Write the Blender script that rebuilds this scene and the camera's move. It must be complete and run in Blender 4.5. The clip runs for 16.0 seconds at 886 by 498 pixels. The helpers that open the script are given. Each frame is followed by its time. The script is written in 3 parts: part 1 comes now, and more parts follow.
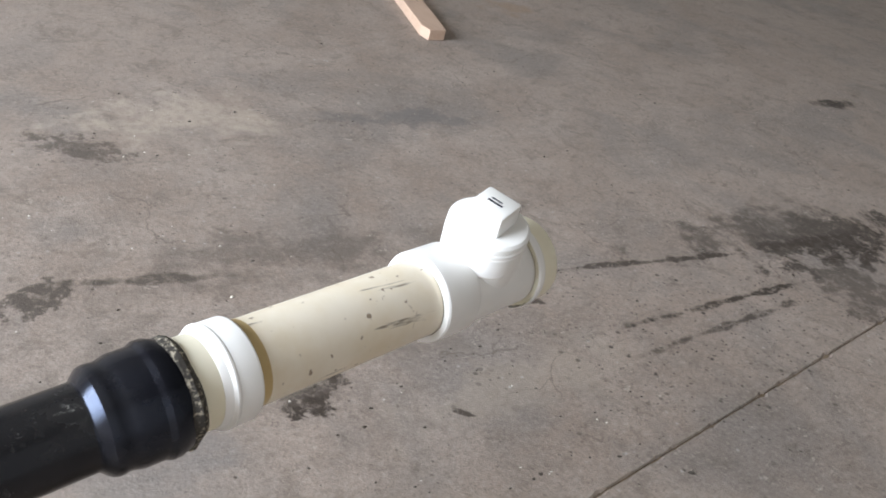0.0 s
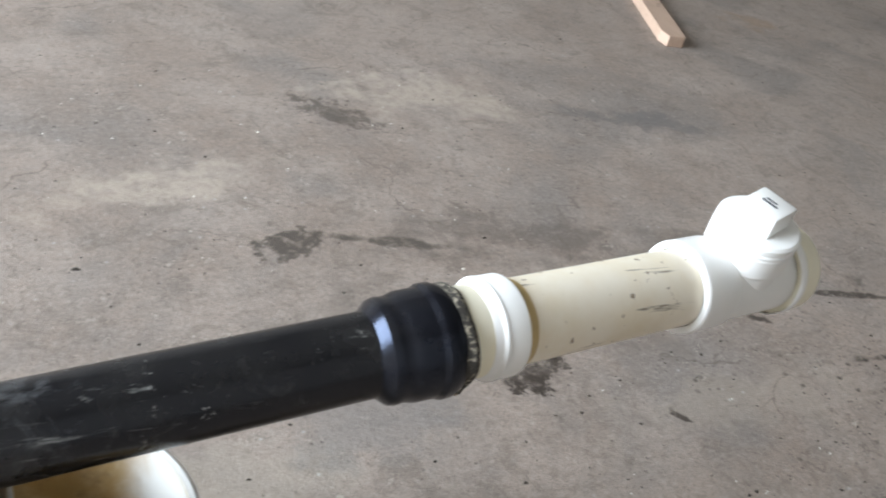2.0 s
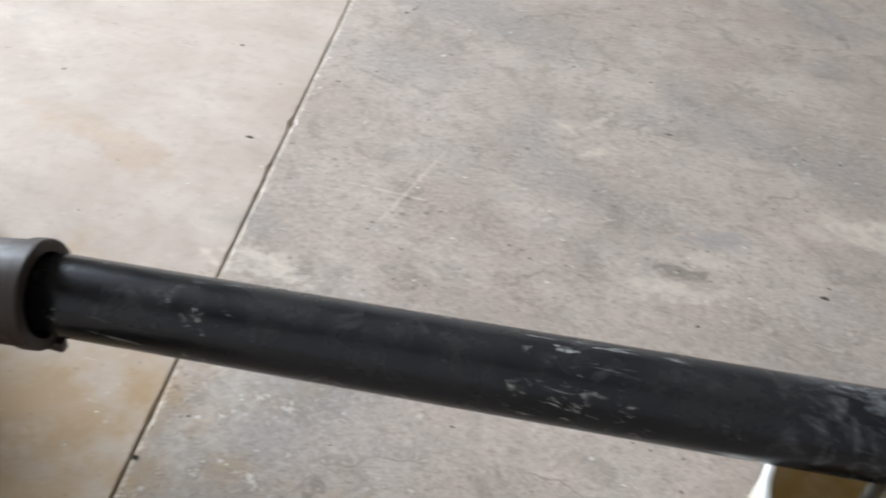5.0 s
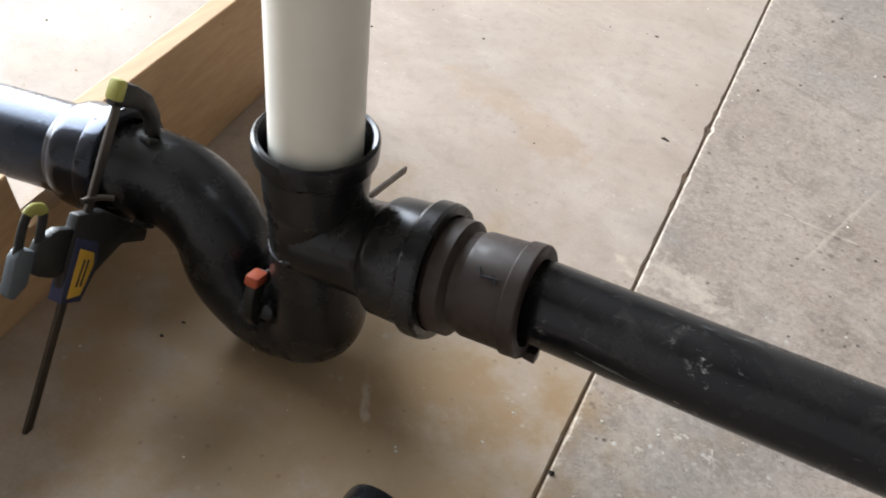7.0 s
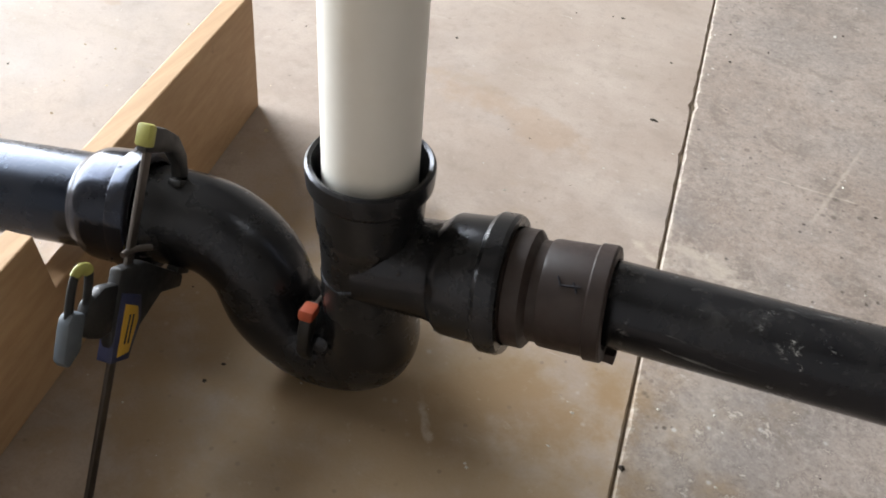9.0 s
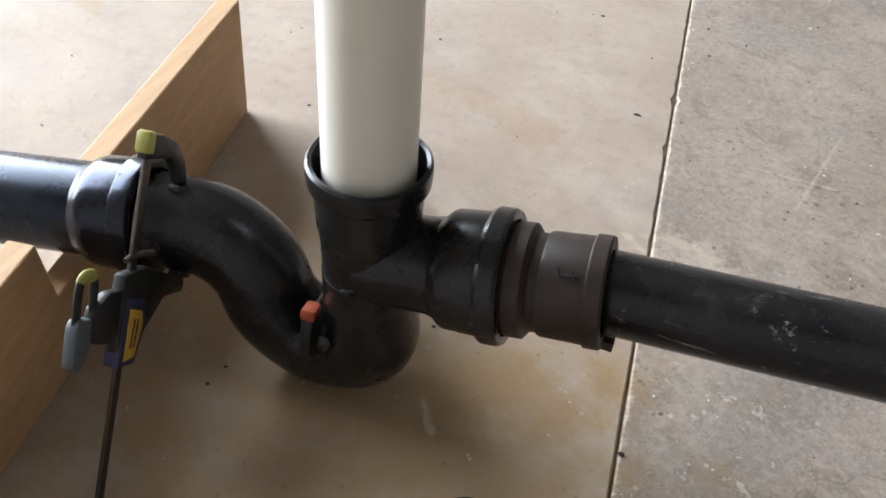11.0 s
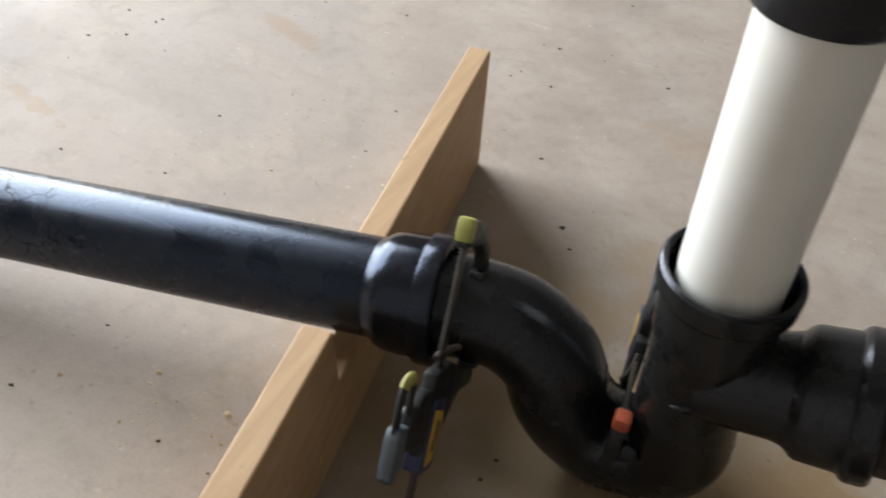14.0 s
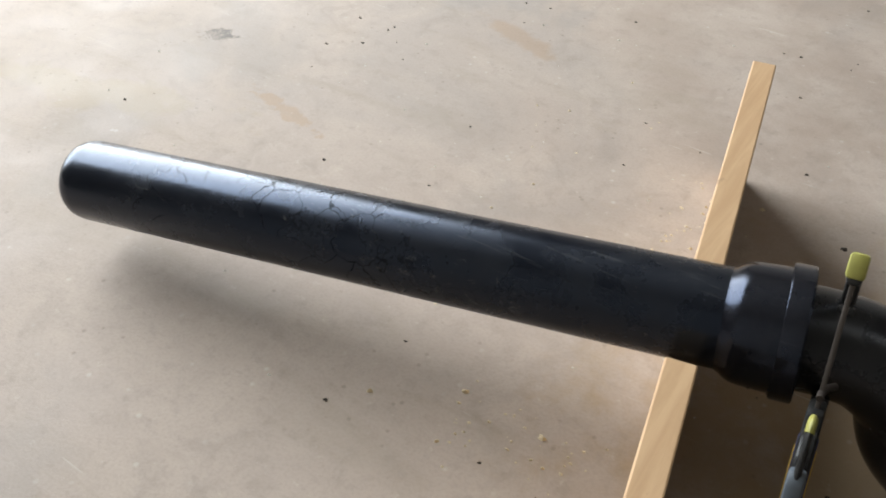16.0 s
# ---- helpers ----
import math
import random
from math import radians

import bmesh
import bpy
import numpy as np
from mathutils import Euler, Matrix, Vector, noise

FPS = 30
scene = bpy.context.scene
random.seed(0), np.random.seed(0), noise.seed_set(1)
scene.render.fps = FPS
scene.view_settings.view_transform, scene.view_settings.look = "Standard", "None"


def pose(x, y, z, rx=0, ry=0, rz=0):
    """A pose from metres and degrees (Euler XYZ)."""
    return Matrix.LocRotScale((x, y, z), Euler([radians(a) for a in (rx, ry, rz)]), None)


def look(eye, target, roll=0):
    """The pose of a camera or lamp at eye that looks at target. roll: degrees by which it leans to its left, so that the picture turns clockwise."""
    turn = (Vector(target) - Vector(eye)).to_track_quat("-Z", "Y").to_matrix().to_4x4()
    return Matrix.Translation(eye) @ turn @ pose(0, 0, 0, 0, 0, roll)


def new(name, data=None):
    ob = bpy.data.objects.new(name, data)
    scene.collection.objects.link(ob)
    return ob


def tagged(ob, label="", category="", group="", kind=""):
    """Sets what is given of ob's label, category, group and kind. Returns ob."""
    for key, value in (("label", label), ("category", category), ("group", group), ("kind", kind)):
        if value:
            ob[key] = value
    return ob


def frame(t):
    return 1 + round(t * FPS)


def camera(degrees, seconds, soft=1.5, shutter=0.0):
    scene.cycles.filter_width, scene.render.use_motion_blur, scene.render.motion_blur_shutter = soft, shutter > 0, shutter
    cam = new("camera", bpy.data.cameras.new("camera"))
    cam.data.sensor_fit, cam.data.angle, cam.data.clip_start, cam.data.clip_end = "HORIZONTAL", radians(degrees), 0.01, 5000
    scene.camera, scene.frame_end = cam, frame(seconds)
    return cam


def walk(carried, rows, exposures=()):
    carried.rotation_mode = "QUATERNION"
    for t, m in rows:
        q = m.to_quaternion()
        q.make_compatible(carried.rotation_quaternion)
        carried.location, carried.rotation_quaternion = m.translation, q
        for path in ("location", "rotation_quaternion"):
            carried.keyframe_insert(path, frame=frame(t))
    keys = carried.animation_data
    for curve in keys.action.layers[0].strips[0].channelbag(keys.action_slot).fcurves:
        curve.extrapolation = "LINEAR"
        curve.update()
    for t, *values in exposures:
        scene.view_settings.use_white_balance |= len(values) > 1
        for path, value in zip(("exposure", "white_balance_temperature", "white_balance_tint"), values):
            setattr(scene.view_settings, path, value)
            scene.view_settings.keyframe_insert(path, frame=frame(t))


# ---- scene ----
cam = camera(52.21, 16.0, soft=1.8, shutter=0.4)
PATH = [
    (0, (1.3936, -0.7317, 0.9559), (2.6455, 0.4736, -0.0339), 14.47),
    (0.5, (1.3955, -0.7275, 0.9484), (2.6082, 0.5105, -0.0501), 14.74),
    (1, (1.3839, -0.7226, 0.9423), (2.5186, 0.5705, -0.0777), 14.91),
    (1.5, (1.3434, -0.7197, 0.9334), (2.3821, 0.6349, -0.1088), 15.42),
    (2, (1.2976, -0.7171, 0.9204), (2.2225, 0.6958, -0.1511), 15.75),
    (2.5, (1.2364, -0.7214, 0.9153), (2.0519, 0.7348, -0.1867), 16.55),
    (3, (1.1817, -0.7345, 0.9121), (1.8646, 0.7692, -0.216), 16.66),
    (3.5, (1.1266, -0.7494, 0.9119), (1.6477, 0.7953, -0.2468), 16.28),
    (4, (1.0647, -0.762, 0.9108), (1.3955, 0.8159, -0.2728), 15.2),
    (4.5, (1.0015, -0.7746, 0.9034), (1.0893, 0.8229, -0.2966), 13.24),
    (5, (0.9333, -0.7657, 0.8869), (0.7708, 0.8073, -0.3376), 10.96),
    (5.2, (0.9018, -0.7607, 0.8834), (0.6459, 0.787, -0.3571), 10.31),
    (7.3, (0.6647, -0.7556, 0.8414), (0.0055, 0.5584, -0.5147), 9.11),
    (7.5, (0.6577, -0.7594, 0.842), (0.0058, 0.5516, -0.5204), 8.71),
    (8, (0.6298, -0.7685, 0.8481), (0.0191, 0.5542, -0.5222), 7.79),
    (8.5, (0.5804, -0.7836, 0.8407), (0.0343, 0.5849, -0.5117), 7.49),
    (9, (0.5536, -0.7958, 0.8398), (0.0502, 0.5961, -0.5052), 6.8),
    (11.5, (0.5424, -0.822, 0.8472), (0.0821, 0.5989, -0.483), 6.23),
    (12, (0.5365, -0.8249, 0.8483), (0.0841, 0.6097, -0.4697), 6.55),
    (12.5, (0.5188, -0.8322, 0.8474), (0.0612, 0.6146, -0.4553), 6.75),
    (13, (0.4735, -0.8206, 0.8357), (-0.0464, 0.6108, -0.4608), 5.7),
    (13.5, (0.384, -0.7979, 0.8348), (-0.2115, 0.5787, -0.4882), 4.38),
    (14, (0.2768, -0.8034, 0.8339), (-0.3566, 0.5407, -0.5048), 4.51),
    (14.5, (0.2122, -0.8252, 0.8307), (-0.5046, 0.4745, -0.5099), 2.95),
    (15, (0.1374, -0.8599, 0.8435), (-0.6244, 0.3969, -0.513), 1.81),
    (15.5, (0.0514, -0.8942, 0.8377), (-0.7045, 0.363, -0.5218), 2.25),
    (16, (0.0308, -0.9062, 0.8415), (-0.7536, 0.3314, -0.5197), 0.88),
]
EXPOSURE = [
    (0, 0.14, 6550, 15), (2, 0.14, 6400, 12), (3.5, 0.26, 6350, 10), (4.2, 0.28, 6350, 11), (5, 0.08, 6400, 12), (7.5, -0.02, 6850, 14),
    (9, -0.13, 6900, 15), (12.5, -0.20, 6670, 12), (14.0, -0.66, 6800, 12), (14.5, -0.86, 6850, 12), (15.2, -0.80, 6900, 12), (16, -0.76, 6930, 12),
]
walk(cam, [(t, look(eye, target, roll)) for t, eye, target, roll in PATH], EXPOSURE)

# ---- light ----
world = bpy.data.worlds.new("world")
scene.world = world
world.use_nodes = True
sky = world.node_tree.nodes.new("ShaderNodeTexSky")
sky.sky_type, sky.sun_disc = "NISHITA", False
sky.sun_elevation, sky.sun_rotation = radians(40), radians(-60)
world.node_tree.links.new(sky.outputs[0], world.node_tree.nodes["Background"].inputs[0])
world.node_tree.nodes["Background"].inputs[1].default_value = 0.10

SUN = bpy.data.lights.new("sun", "SUN")
SUN.energy, SUN.angle, SUN.color = 2.5, radians(0.6), (1.0, 0.95, 0.88)
new("sun", SUN).matrix_world = look((-6, 11, 12), (-8, 4, 0))


def area(name, eye, target, w, h, power, color):
    lamp = bpy.data.lights.new(name, "AREA")
    lamp.shape, lamp.size, lamp.size_y, lamp.energy, lamp.color = "RECTANGLE", w, h, power, color
    new(name, lamp).matrix_world = look(eye, target)


# daylight in the open doorway of the shed
area("door_daylight", (-4.45, 1.3, 2.3), (0.0, 1.2, 1.0), 4.8, 4.2, 1500, (0.80, 0.91, 1.0))

# ---- materials ----


class Mat:
    """A node material with short helpers."""

    def __init__(self, name, rough=0.6, metal=0.0):
        self.mat = bpy.data.materials.new(name)
        self.mat.use_nodes = True
        self.tree = self.mat.node_tree
        self.bsdf = self.tree.nodes["Principled BSDF"]
        self.bsdf.inputs["Roughness"].default_value = rough
        self.bsdf.inputs["Metallic"].default_value = metal
        self.coord = self.node("ShaderNodeTexCoord").outputs["Object"]

    def node(self, kind, **inputs):
        n = self.tree.nodes.new(kind)
        for key, value in inputs.items():
            self.put(n.inputs[key.replace("_", " ")], value)
        return n

    def put(self, socket, value):
        if isinstance(value, bpy.types.NodeSocket):
            self.tree.links.new(value, socket)
        else:
            socket.default_value = value

    def noise(self, scale, detail=4.0, rough=0.55, coord=None, distort=0.0):
        n = self.node("ShaderNodeTexNoise", Scale=scale, Detail=detail, Roughness=rough, Distortion=distort)
        self.put(n.inputs["Vector"], coord or self.coord)
        return n.outputs[0]

    def ramp(self, value, low, high, a=0.0, b=1.0, smooth=True):
        n = self.node("ShaderNodeMapRange")
        n.interpolation_type = "SMOOTHSTEP" if smooth else "LINEAR"
        for i, v in enumerate((value, low, high, a, b)):
            self.put(n.inputs[i], v)
        return n.outputs[0]

    def math(self, op, a, b=0.0):
        n = self.node("ShaderNodeMath")
        n.operation = op
        self.put(n.inputs[0], a)
        self.put(n.inputs[1], b)
        return n.outputs[0]

    def mix(self, fac, a, b, blend="MIX"):
        n = self.node("ShaderNodeMix")
        n.data_type, n.blend_type = "RGBA", blend
        self.put(n.inputs[0], fac)
        for socket, value in ((n.inputs[6], a), (n.inputs[7], b)):
            self.put(socket, (*value, 1.0) if isinstance(value, tuple) and len(value) == 3 else value)
        return n.outputs[2]

    def stretch(self, sx, sy, sz):
        n = self.node("ShaderNodeMapping", Scale=(sx, sy, sz))
        self.put(n.inputs["Vector"], self.coord)
        return n.outputs[0]

    def blob(self, x, y, a, b, turn, edge, warp, fade=0.3):
        """A stain with an uneven outline: 1 inside, 0 outside."""
        n = self.node("ShaderNodeMapping", Location=(x, y, 0), Rotation=(0, 0, radians(turn)), Scale=(a, b, 1))
        n.vector_type = "TEXTURE"
        self.put(n.inputs["Vector"], self.coord)
        far = self.node("ShaderNodeVectorMath")
        far.operation = "LENGTH"
        self.put(far.inputs[0], n.outputs[0])
        d = self.math("ADD", far.outputs["Value"], self.math("MULTIPLY", self.math("SUBTRACT", warp, 0.5), edge * 2.2))
        return self.ramp(d, 1.0, 1.0 - fade)

    def color(self, value):
        self.put(self.bsdf.inputs["Base Color"], (*value, 1.0) if isinstance(value, tuple) else value)
        return self

    def rough(self, value):
        self.put(self.bsdf.inputs["Roughness"], value)
        return self

    def bump(self, height, strength=0.3, distance=0.002):
        n = self.node("ShaderNodeBump", Strength=strength, Distance=distance, Height=height)
        self.put(self.bsdf.inputs["Normal"], n.outputs[0])
        return self


def concrete(name, gritty):
    m = Mat(name, 0.75)
    big, mid = m.noise(0.9, 4), m.noise(5.0, 6, 0.62)
    fine, grain = m.noise(38, 6, 0.7), m.noise(240, 3, 0.6)
    warp, warp2 = m.noise(9, 5, 0.65), m.noise(26, 5, 0.7)
    c = m.mix(m.ramp(big, 0.3, 0.7), (0.342, 0.266, 0.214), (0.416, 0.338, 0.282))
    c = m.mix(m.ramp(mid, 0.35, 0.72), c, (0.458, 0.380, 0.322))
    c = m.mix(m.ramp(m.noise(2.3, 5, 0.6, distort=0.6), 0.48, 0.68, 0, 0.35 + 0.35 * gritty), c, (0.25, 0.225, 0.205))
    c = m.mix(m.ramp(m.noise(11, 7, 0.72, distort=0.9), 0.50, 0.66, 0, 0.1 + 0.45 * gritty), c, (0.19, 0.155, 0.125))
    c = m.mix(m.ramp(fine, 0.50, 0.70, 0, 0.2 + 0.35 * gritty), c, (0.21, 0.175, 0.145))
    c = m.mix(m.ramp(grain, 0.42, 0.66, 0, 0.10 + 0.20 * gritty), c, (0.18, 0.15, 0.125))
    if gritty > 0.5:
        salt = m.noise(95, 6, 0.78)
        c = m.mix(m.ramp(salt, 0.50, 0.64, 0, 0.45), c, (0.52, 0.455, 0.39))
        c = m.mix(m.ramp(salt, 0.47, 0.34, 0, 0.55), c, (0.15, 0.125, 0.105))
        c = m.mix(m.ramp(m.noise(17, 6, 0.7, distort=0.3), 0.45, 0.62, 0, 0.3), c, (0.27, 0.235, 0.205))
    crumble = m.ramp(m.noise(24, 9, 0.8, distort=0.5), 0.38, 0.52, 0.22, 1.0)
    # pale patches, damp and oily stains, rust: x, y, half axes, turn
    for x, y, a, b, turn, edge, fade, amount, tone in STAINS:
        mask = m.blob(x, y, a, b, turn, edge, warp2 if a < 0.12 else warp, fade)
        if tone == PALE:
            mask = m.math("MULTIPLY", mask, m.ramp(fine, 0.38, 0.58, 0.35, 1.0))
        if tone == OIL or tone == DARK:
            mask = m.math("MULTIPLY", mask, crumble)
        c = m.mix(m.math("MULTIPLY", mask, amount), c, tone)
    # small dark and white flecks
    cell = m.node("ShaderNodeTexVoronoi", Scale=42.0)
    m.put(cell.inputs["Vector"], m.coord)
    pit = m.math("MULTIPLY", m.ramp(cell.outputs["Distance"], 0.16, 0.06), m.ramp(m.noise(7, 3), 0.47, 0.60))
    c = m.mix(m.math("MULTIPLY", pit, 0.2 + 0.6 * gritty), c, (0.07, 0.055, 0.045))
    cell2 = m.node("ShaderNodeTexVoronoi", Scale=30.0)
    m.put(cell2.inputs["Vector"], m.coord)
    fleck = m.math("MULTIPLY", m.ramp(cell2.outputs["Distance"], 0.14, 0.05), m.ramp(m.noise(5, 3, distort=0.5), 0.47, 0.62))
    c = m.mix(m.math("MULTIPLY", fleck, 0.2 + 0.4 * gritty), c, (0.62, 0.59, 0.54))
    if gritty > 0.5:
        # dark crumbs trodden into the slab, thickest round the oily streaks
        for size, spread, amount in ((34.0, 0.30, 0.9), (75.0, 0.34, 0.8)):
            crumb = m.node("ShaderNodeTexVoronoi", Scale=size)
            m.put(crumb.inputs["Vector"], m.mix(0.02, m.coord, m.stretch(0.6, 1.3, 1.0)))
            near = m.math("MAXIMUM", m.blob(3.0, -0.02, 0.95, 0.42, -8, 0.8, warp, 0.9), m.ramp(m.noise(3.1, 4, 0.6), 0.50, 0.66, 0, 0.55))
            few = m.math("MULTIPLY", m.ramp(crumb.outputs["Color"], 0.52, 0.60), near)
            spot = m.ramp(m.math("ADD", crumb.outputs["Distance"], m.math("MULTIPLY", warp2, 0.16)), spread, spread - 0.10)
            c = m.mix(m.math("MULTIPLY", m.math("MULTIPLY", spot, few), amount), c, (0.045, 0.035, 0.028))
    # worn pale arris along the sawn joint, broken into chips
    run = m.node("ShaderNodeMapping", Location=(0.494, 0.40, 0), Rotation=(0, 0, radians(6.57)))
    run.vector_type = "TEXTURE"
    m.put(run.inputs["Vector"], m.coord)
    off = m.node("ShaderNodeSeparateXYZ", Vector=run.outputs[0]).outputs[0]
    off = m.math("ABSOLUTE", m.math("SUBTRACT", off, 0.004 if gritty > 0.5 else -0.002))
    chips = m.ramp(m.math("ADD", off, m.math("MULTIPLY", m.math("SUBTRACT", m.noise(48, 6, 0.75), 0.5), 0.045)), 0.005, -0.004)
    c = m.mix(m.math("MULTIPLY", chips, 0.75 if gritty > 0.5 else 0.25), c, (0.60, 0.52, 0.42))
    if gritty > 0.5:
        # flaking skin: pale scabs with shade painted round their rims, and faint hairlines
        scab = m.noise(31, 8, 0.8, distort=0.25)
        area_mask = m.ramp(m.noise(2.1, 3), 0.44, 0.60)
        c = m.mix(m.math("MULTIPLY", m.ramp(scab, 0.585, 0.63), m.math("MULTIPLY", area_mask, 0.65)), c, (0.60, 0.53, 0.45))
        c = m.mix(m.math("MULTIPLY", m.math("MULTIPLY", m.ramp(scab, 0.54, 0.575), m.ramp(scab, 0.60, 0.58)), m.math("MULTIPLY", area_mask, 0.5)), c, (0.15, 0.12, 0.10))
        crack = m.node("ShaderNodeTexVoronoi", Scale=2.4)
        crack.feature = "DISTANCE_TO_EDGE"
        m.put(crack.inputs["Vector"], m.mix(0.16, m.coord, m.node("ShaderNodeTexNoise", Vector=m.coord, Scale=7.0, Detail=6.0).outputs["Color"]))
        hair = m.math("MULTIPLY", m.ramp(crack.outputs["Distance"], 0.006, 0.001), m.ramp(m.noise(3.4, 3), 0.50, 0.60))
        c = m.mix(m.math("MULTIPLY", hair, 0.55), c, (0.14, 0.11, 0.09))
    else:
        # trowel sweeps and thin scratches on the smooth slab
        sweep_mark = m.noise(6, 5, 0.6, m.stretch(0.35, 1.4, 1.0), 1.6)
        c = m.mix(m.ramp(sweep_mark, 0.50, 0.72, 0, 0.30), c, (0.30, 0.245, 0.185))
        c = m.mix(m.ramp(m.noise(46, 6, 0.75), 0.60, 0.70, 0, 0.35), c, (0.55, 0.48, 0.40))
        c = m.mix(m.ramp(m.noise(75, 3, 0.5, m.stretch(0.12, 1.5, 1.0), 0.4), 0.70, 0.76, 0, 0.4), c, (0.56, 0.50, 0.43))
    c = m.mix(1.0, c, (0.86, 0.85, 0.85) if gritty > 0.5 else (0.95, 0.94, 0.93), "MULTIPLY")
    m.color(c)
    m.rough(m.ramp(mid, 0.3, 0.75, 0.62, 0.88))
    h = m.math("ADD", m.math("MULTIPLY", fine, 0.6), m.math("MULTIPLY", grain, 0.4))
    m.bump(m.math("SUBTRACT", h, m.math("MULTIPLY", pit, 0.5)), 0.15 + 0.35 * gritty, 0.004)
    return m.mat


DARK, OIL, PALE, RUST, GREY = (0.105, 0.085, 0.068), (0.055, 0.040, 0.029), (0.55, 0.465, 0.38), (0.33, 0.21, 0.12), (0.23, 0.225, 0.22)
STAINS = [
    (2.336, 1.141, 0.332, 0.1528, -8, 1.6, 0.7, 0.78, PALE),
    (1.614, 0.763, 0.245, 0.0886, 15, 1.6, 0.7, 0.78, PALE),
    (1.799, 0.539, 0.072, 0.0437, 15, 1.3, 0.25, 0.95, DARK),
    (2.057, 1.041, 0.119, 0.0626, -47, 1.8, 0.5, 0.8, DARK),
    (2.211, 0.527, 0.291, 0.1118, -5, 1.9, 0.7, 0.5, DARK),
    (2.004, 0.526, 0.174, 0.0183, -15, 1.6, 0.5, 0.9, DARK),
    (2.104, 0.146, 0.089, 0.0342, 24, 1.9, 0.3, 1.0, OIL),
    (3.750, 0.093, 0.367, 0.1277, -1, 1.7, 0.4, 1.0, OIL),
    (3.576, 0.190, 0.478, 0.1381, -6, 1.9, 0.7, 0.85, DARK),
    (3.133, 0.033, 0.496, 0.0126, -5, 1.9, 0.6, 1.0, OIL),
    (3.160, 0.200, 0.460, 0.0116, -12, 2.1, 0.6, 0.9, OIL),
    (3.521, 0.146, 0.339, 0.0234, -8, 1.8, 0.6, 0.9, OIL),
    (3.001, -0.026, 0.267, 0.0115, -2, 1.9, 0.6, 0.85, OIL),
    (3.527, -0.065, 0.147, 0.1268, 2, 1.5, 0.3, 0.8, DARK),
    (2.944, 1.032, 0.268, 0.0625, -10, 1.6, 0.6, 0.6, (0.16, 0.15, 0.145)),
    (2.583, 0.345, 0.375, 0.2035, 22, 1.7, 0.8, 0.5, (0.20, 0.165, 0.135)),
    (1.958, 0.262, 0.306, 0.1318, -7, 1.8, 0.7, 0.5, (0.20, 0.165, 0.135)),
    (2.484, 0.012, 0.319, 0.1023, 8, 1.8, 0.7, 0.45, (0.44, 0.37, 0.30)),
    (1.554, 0.012, 0.253, 0.1001, 2, 1.8, 0.7, 0.5, (0.46, 0.40, 0.33)),
    (4.913, 0.782, 0.132, 0.0504, -15, 1.2, 0.4, 1.0, OIL),
    (4.128, 1.868, 0.162, 0.0945, 5, 1.4, 0.6, 0.45, RUST),
    (1.245, 0.528, 0.070, 0.0345, 8, 1.8, 0.8, 0.5, PALE),
    (1.265, 0.597, 0.090, 0.0351, 8, 1.7, 0.6, 0.5, GREY),
    (1.806, 0.094, 0.164, 0.0905, 2, 1.5, 0.6, 0.4, GREY),
    (0.189, 0.446, 0.194, 0.0519, -18, 1.6, 0.7, 0.35, RUST),
    # brown staining round the trap, darkened further to paint in the shading there
    (0.255, -0.198, 0.561, 0.4179, -9, 0.9, 0.8, 0.78, (0.330, 0.222, 0.112)),
    (0.431, -0.134, 0.159, 0.0995, 22, 1.4, 0.9, 0.5, (0.26, 0.15, 0.06)),
    (0.607, 0.238, 0.050, 0.0312, -18, 1.9, 0.9, 0.5, PALE),
    (0.629, -0.007, 0.051, 0.3072, -7, 1.7, 0.7, 0.35, PALE),
    (0.728, 0.530, 0.165, 0.0050, 78, 1.2, 0.8, 0.6, PALE),
    (1.035, 0.798, 0.068, 0.0218, 40, 1.6, 0.8, 0.7, PALE),
    (0.960, 0.864, 0.052, 0.0094, -34, 1.6, 0.8, 0.7, PALE),
    (0.338, -0.196, 0.044, 0.0060, -58, 1.6, 0.7, 0.8, PALE),
    (2.661, 0.206, 0.031, 0.0127, -37, 1.5, 0.5, 0.9, OIL),
    (2.305, 0.005, 0.036, 0.0084, -48, 1.5, 0.5, 0.9, OIL),
    (-1.109, 0.119, 0.034, 0.0251, 14, 1.4, 0.25, 0.85, DARK),
    (-0.859, -0.002, 0.097, 0.0172, -14, 1.5, 0.5, 0.5, RUST),
    (-0.660, 0.422, 0.128, 0.0300, -19, 1.5, 0.6, 0.4, RUST),
    (-1.134, -0.134, 0.212, 0.0566, 13, 1.7, 0.6, 0.35, (0.34, 0.27, 0.17)),
    (-0.782, 0.515, 0.271, 0.0808, 4, 1.5, 0.7, 0.3, GREY),
    (1.030, 0.925, 0.085, 0.0120, 62, 1.5, 0.7, 0.7, PALE),
    (0.690, 0.490, 0.075, 0.0035, 2, 1.8, 0.6, 0.8, PALE),
    (0.560, 0.225, 0.075, 0.0350, 5, 1.9, 0.6, 0.7, PALE),
    (0.460, 0.140, 0.040, 0.0120, 10, 1.8, 0.6, 0.8, PALE),
    (1.190, 0.420, 0.085, 0.0350, 10, 1.9, 0.5, 0.6, PALE),
    (1.210, 0.470, 0.060, 0.0250, 15, 1.9, 0.5, 0.6, DARK),
]


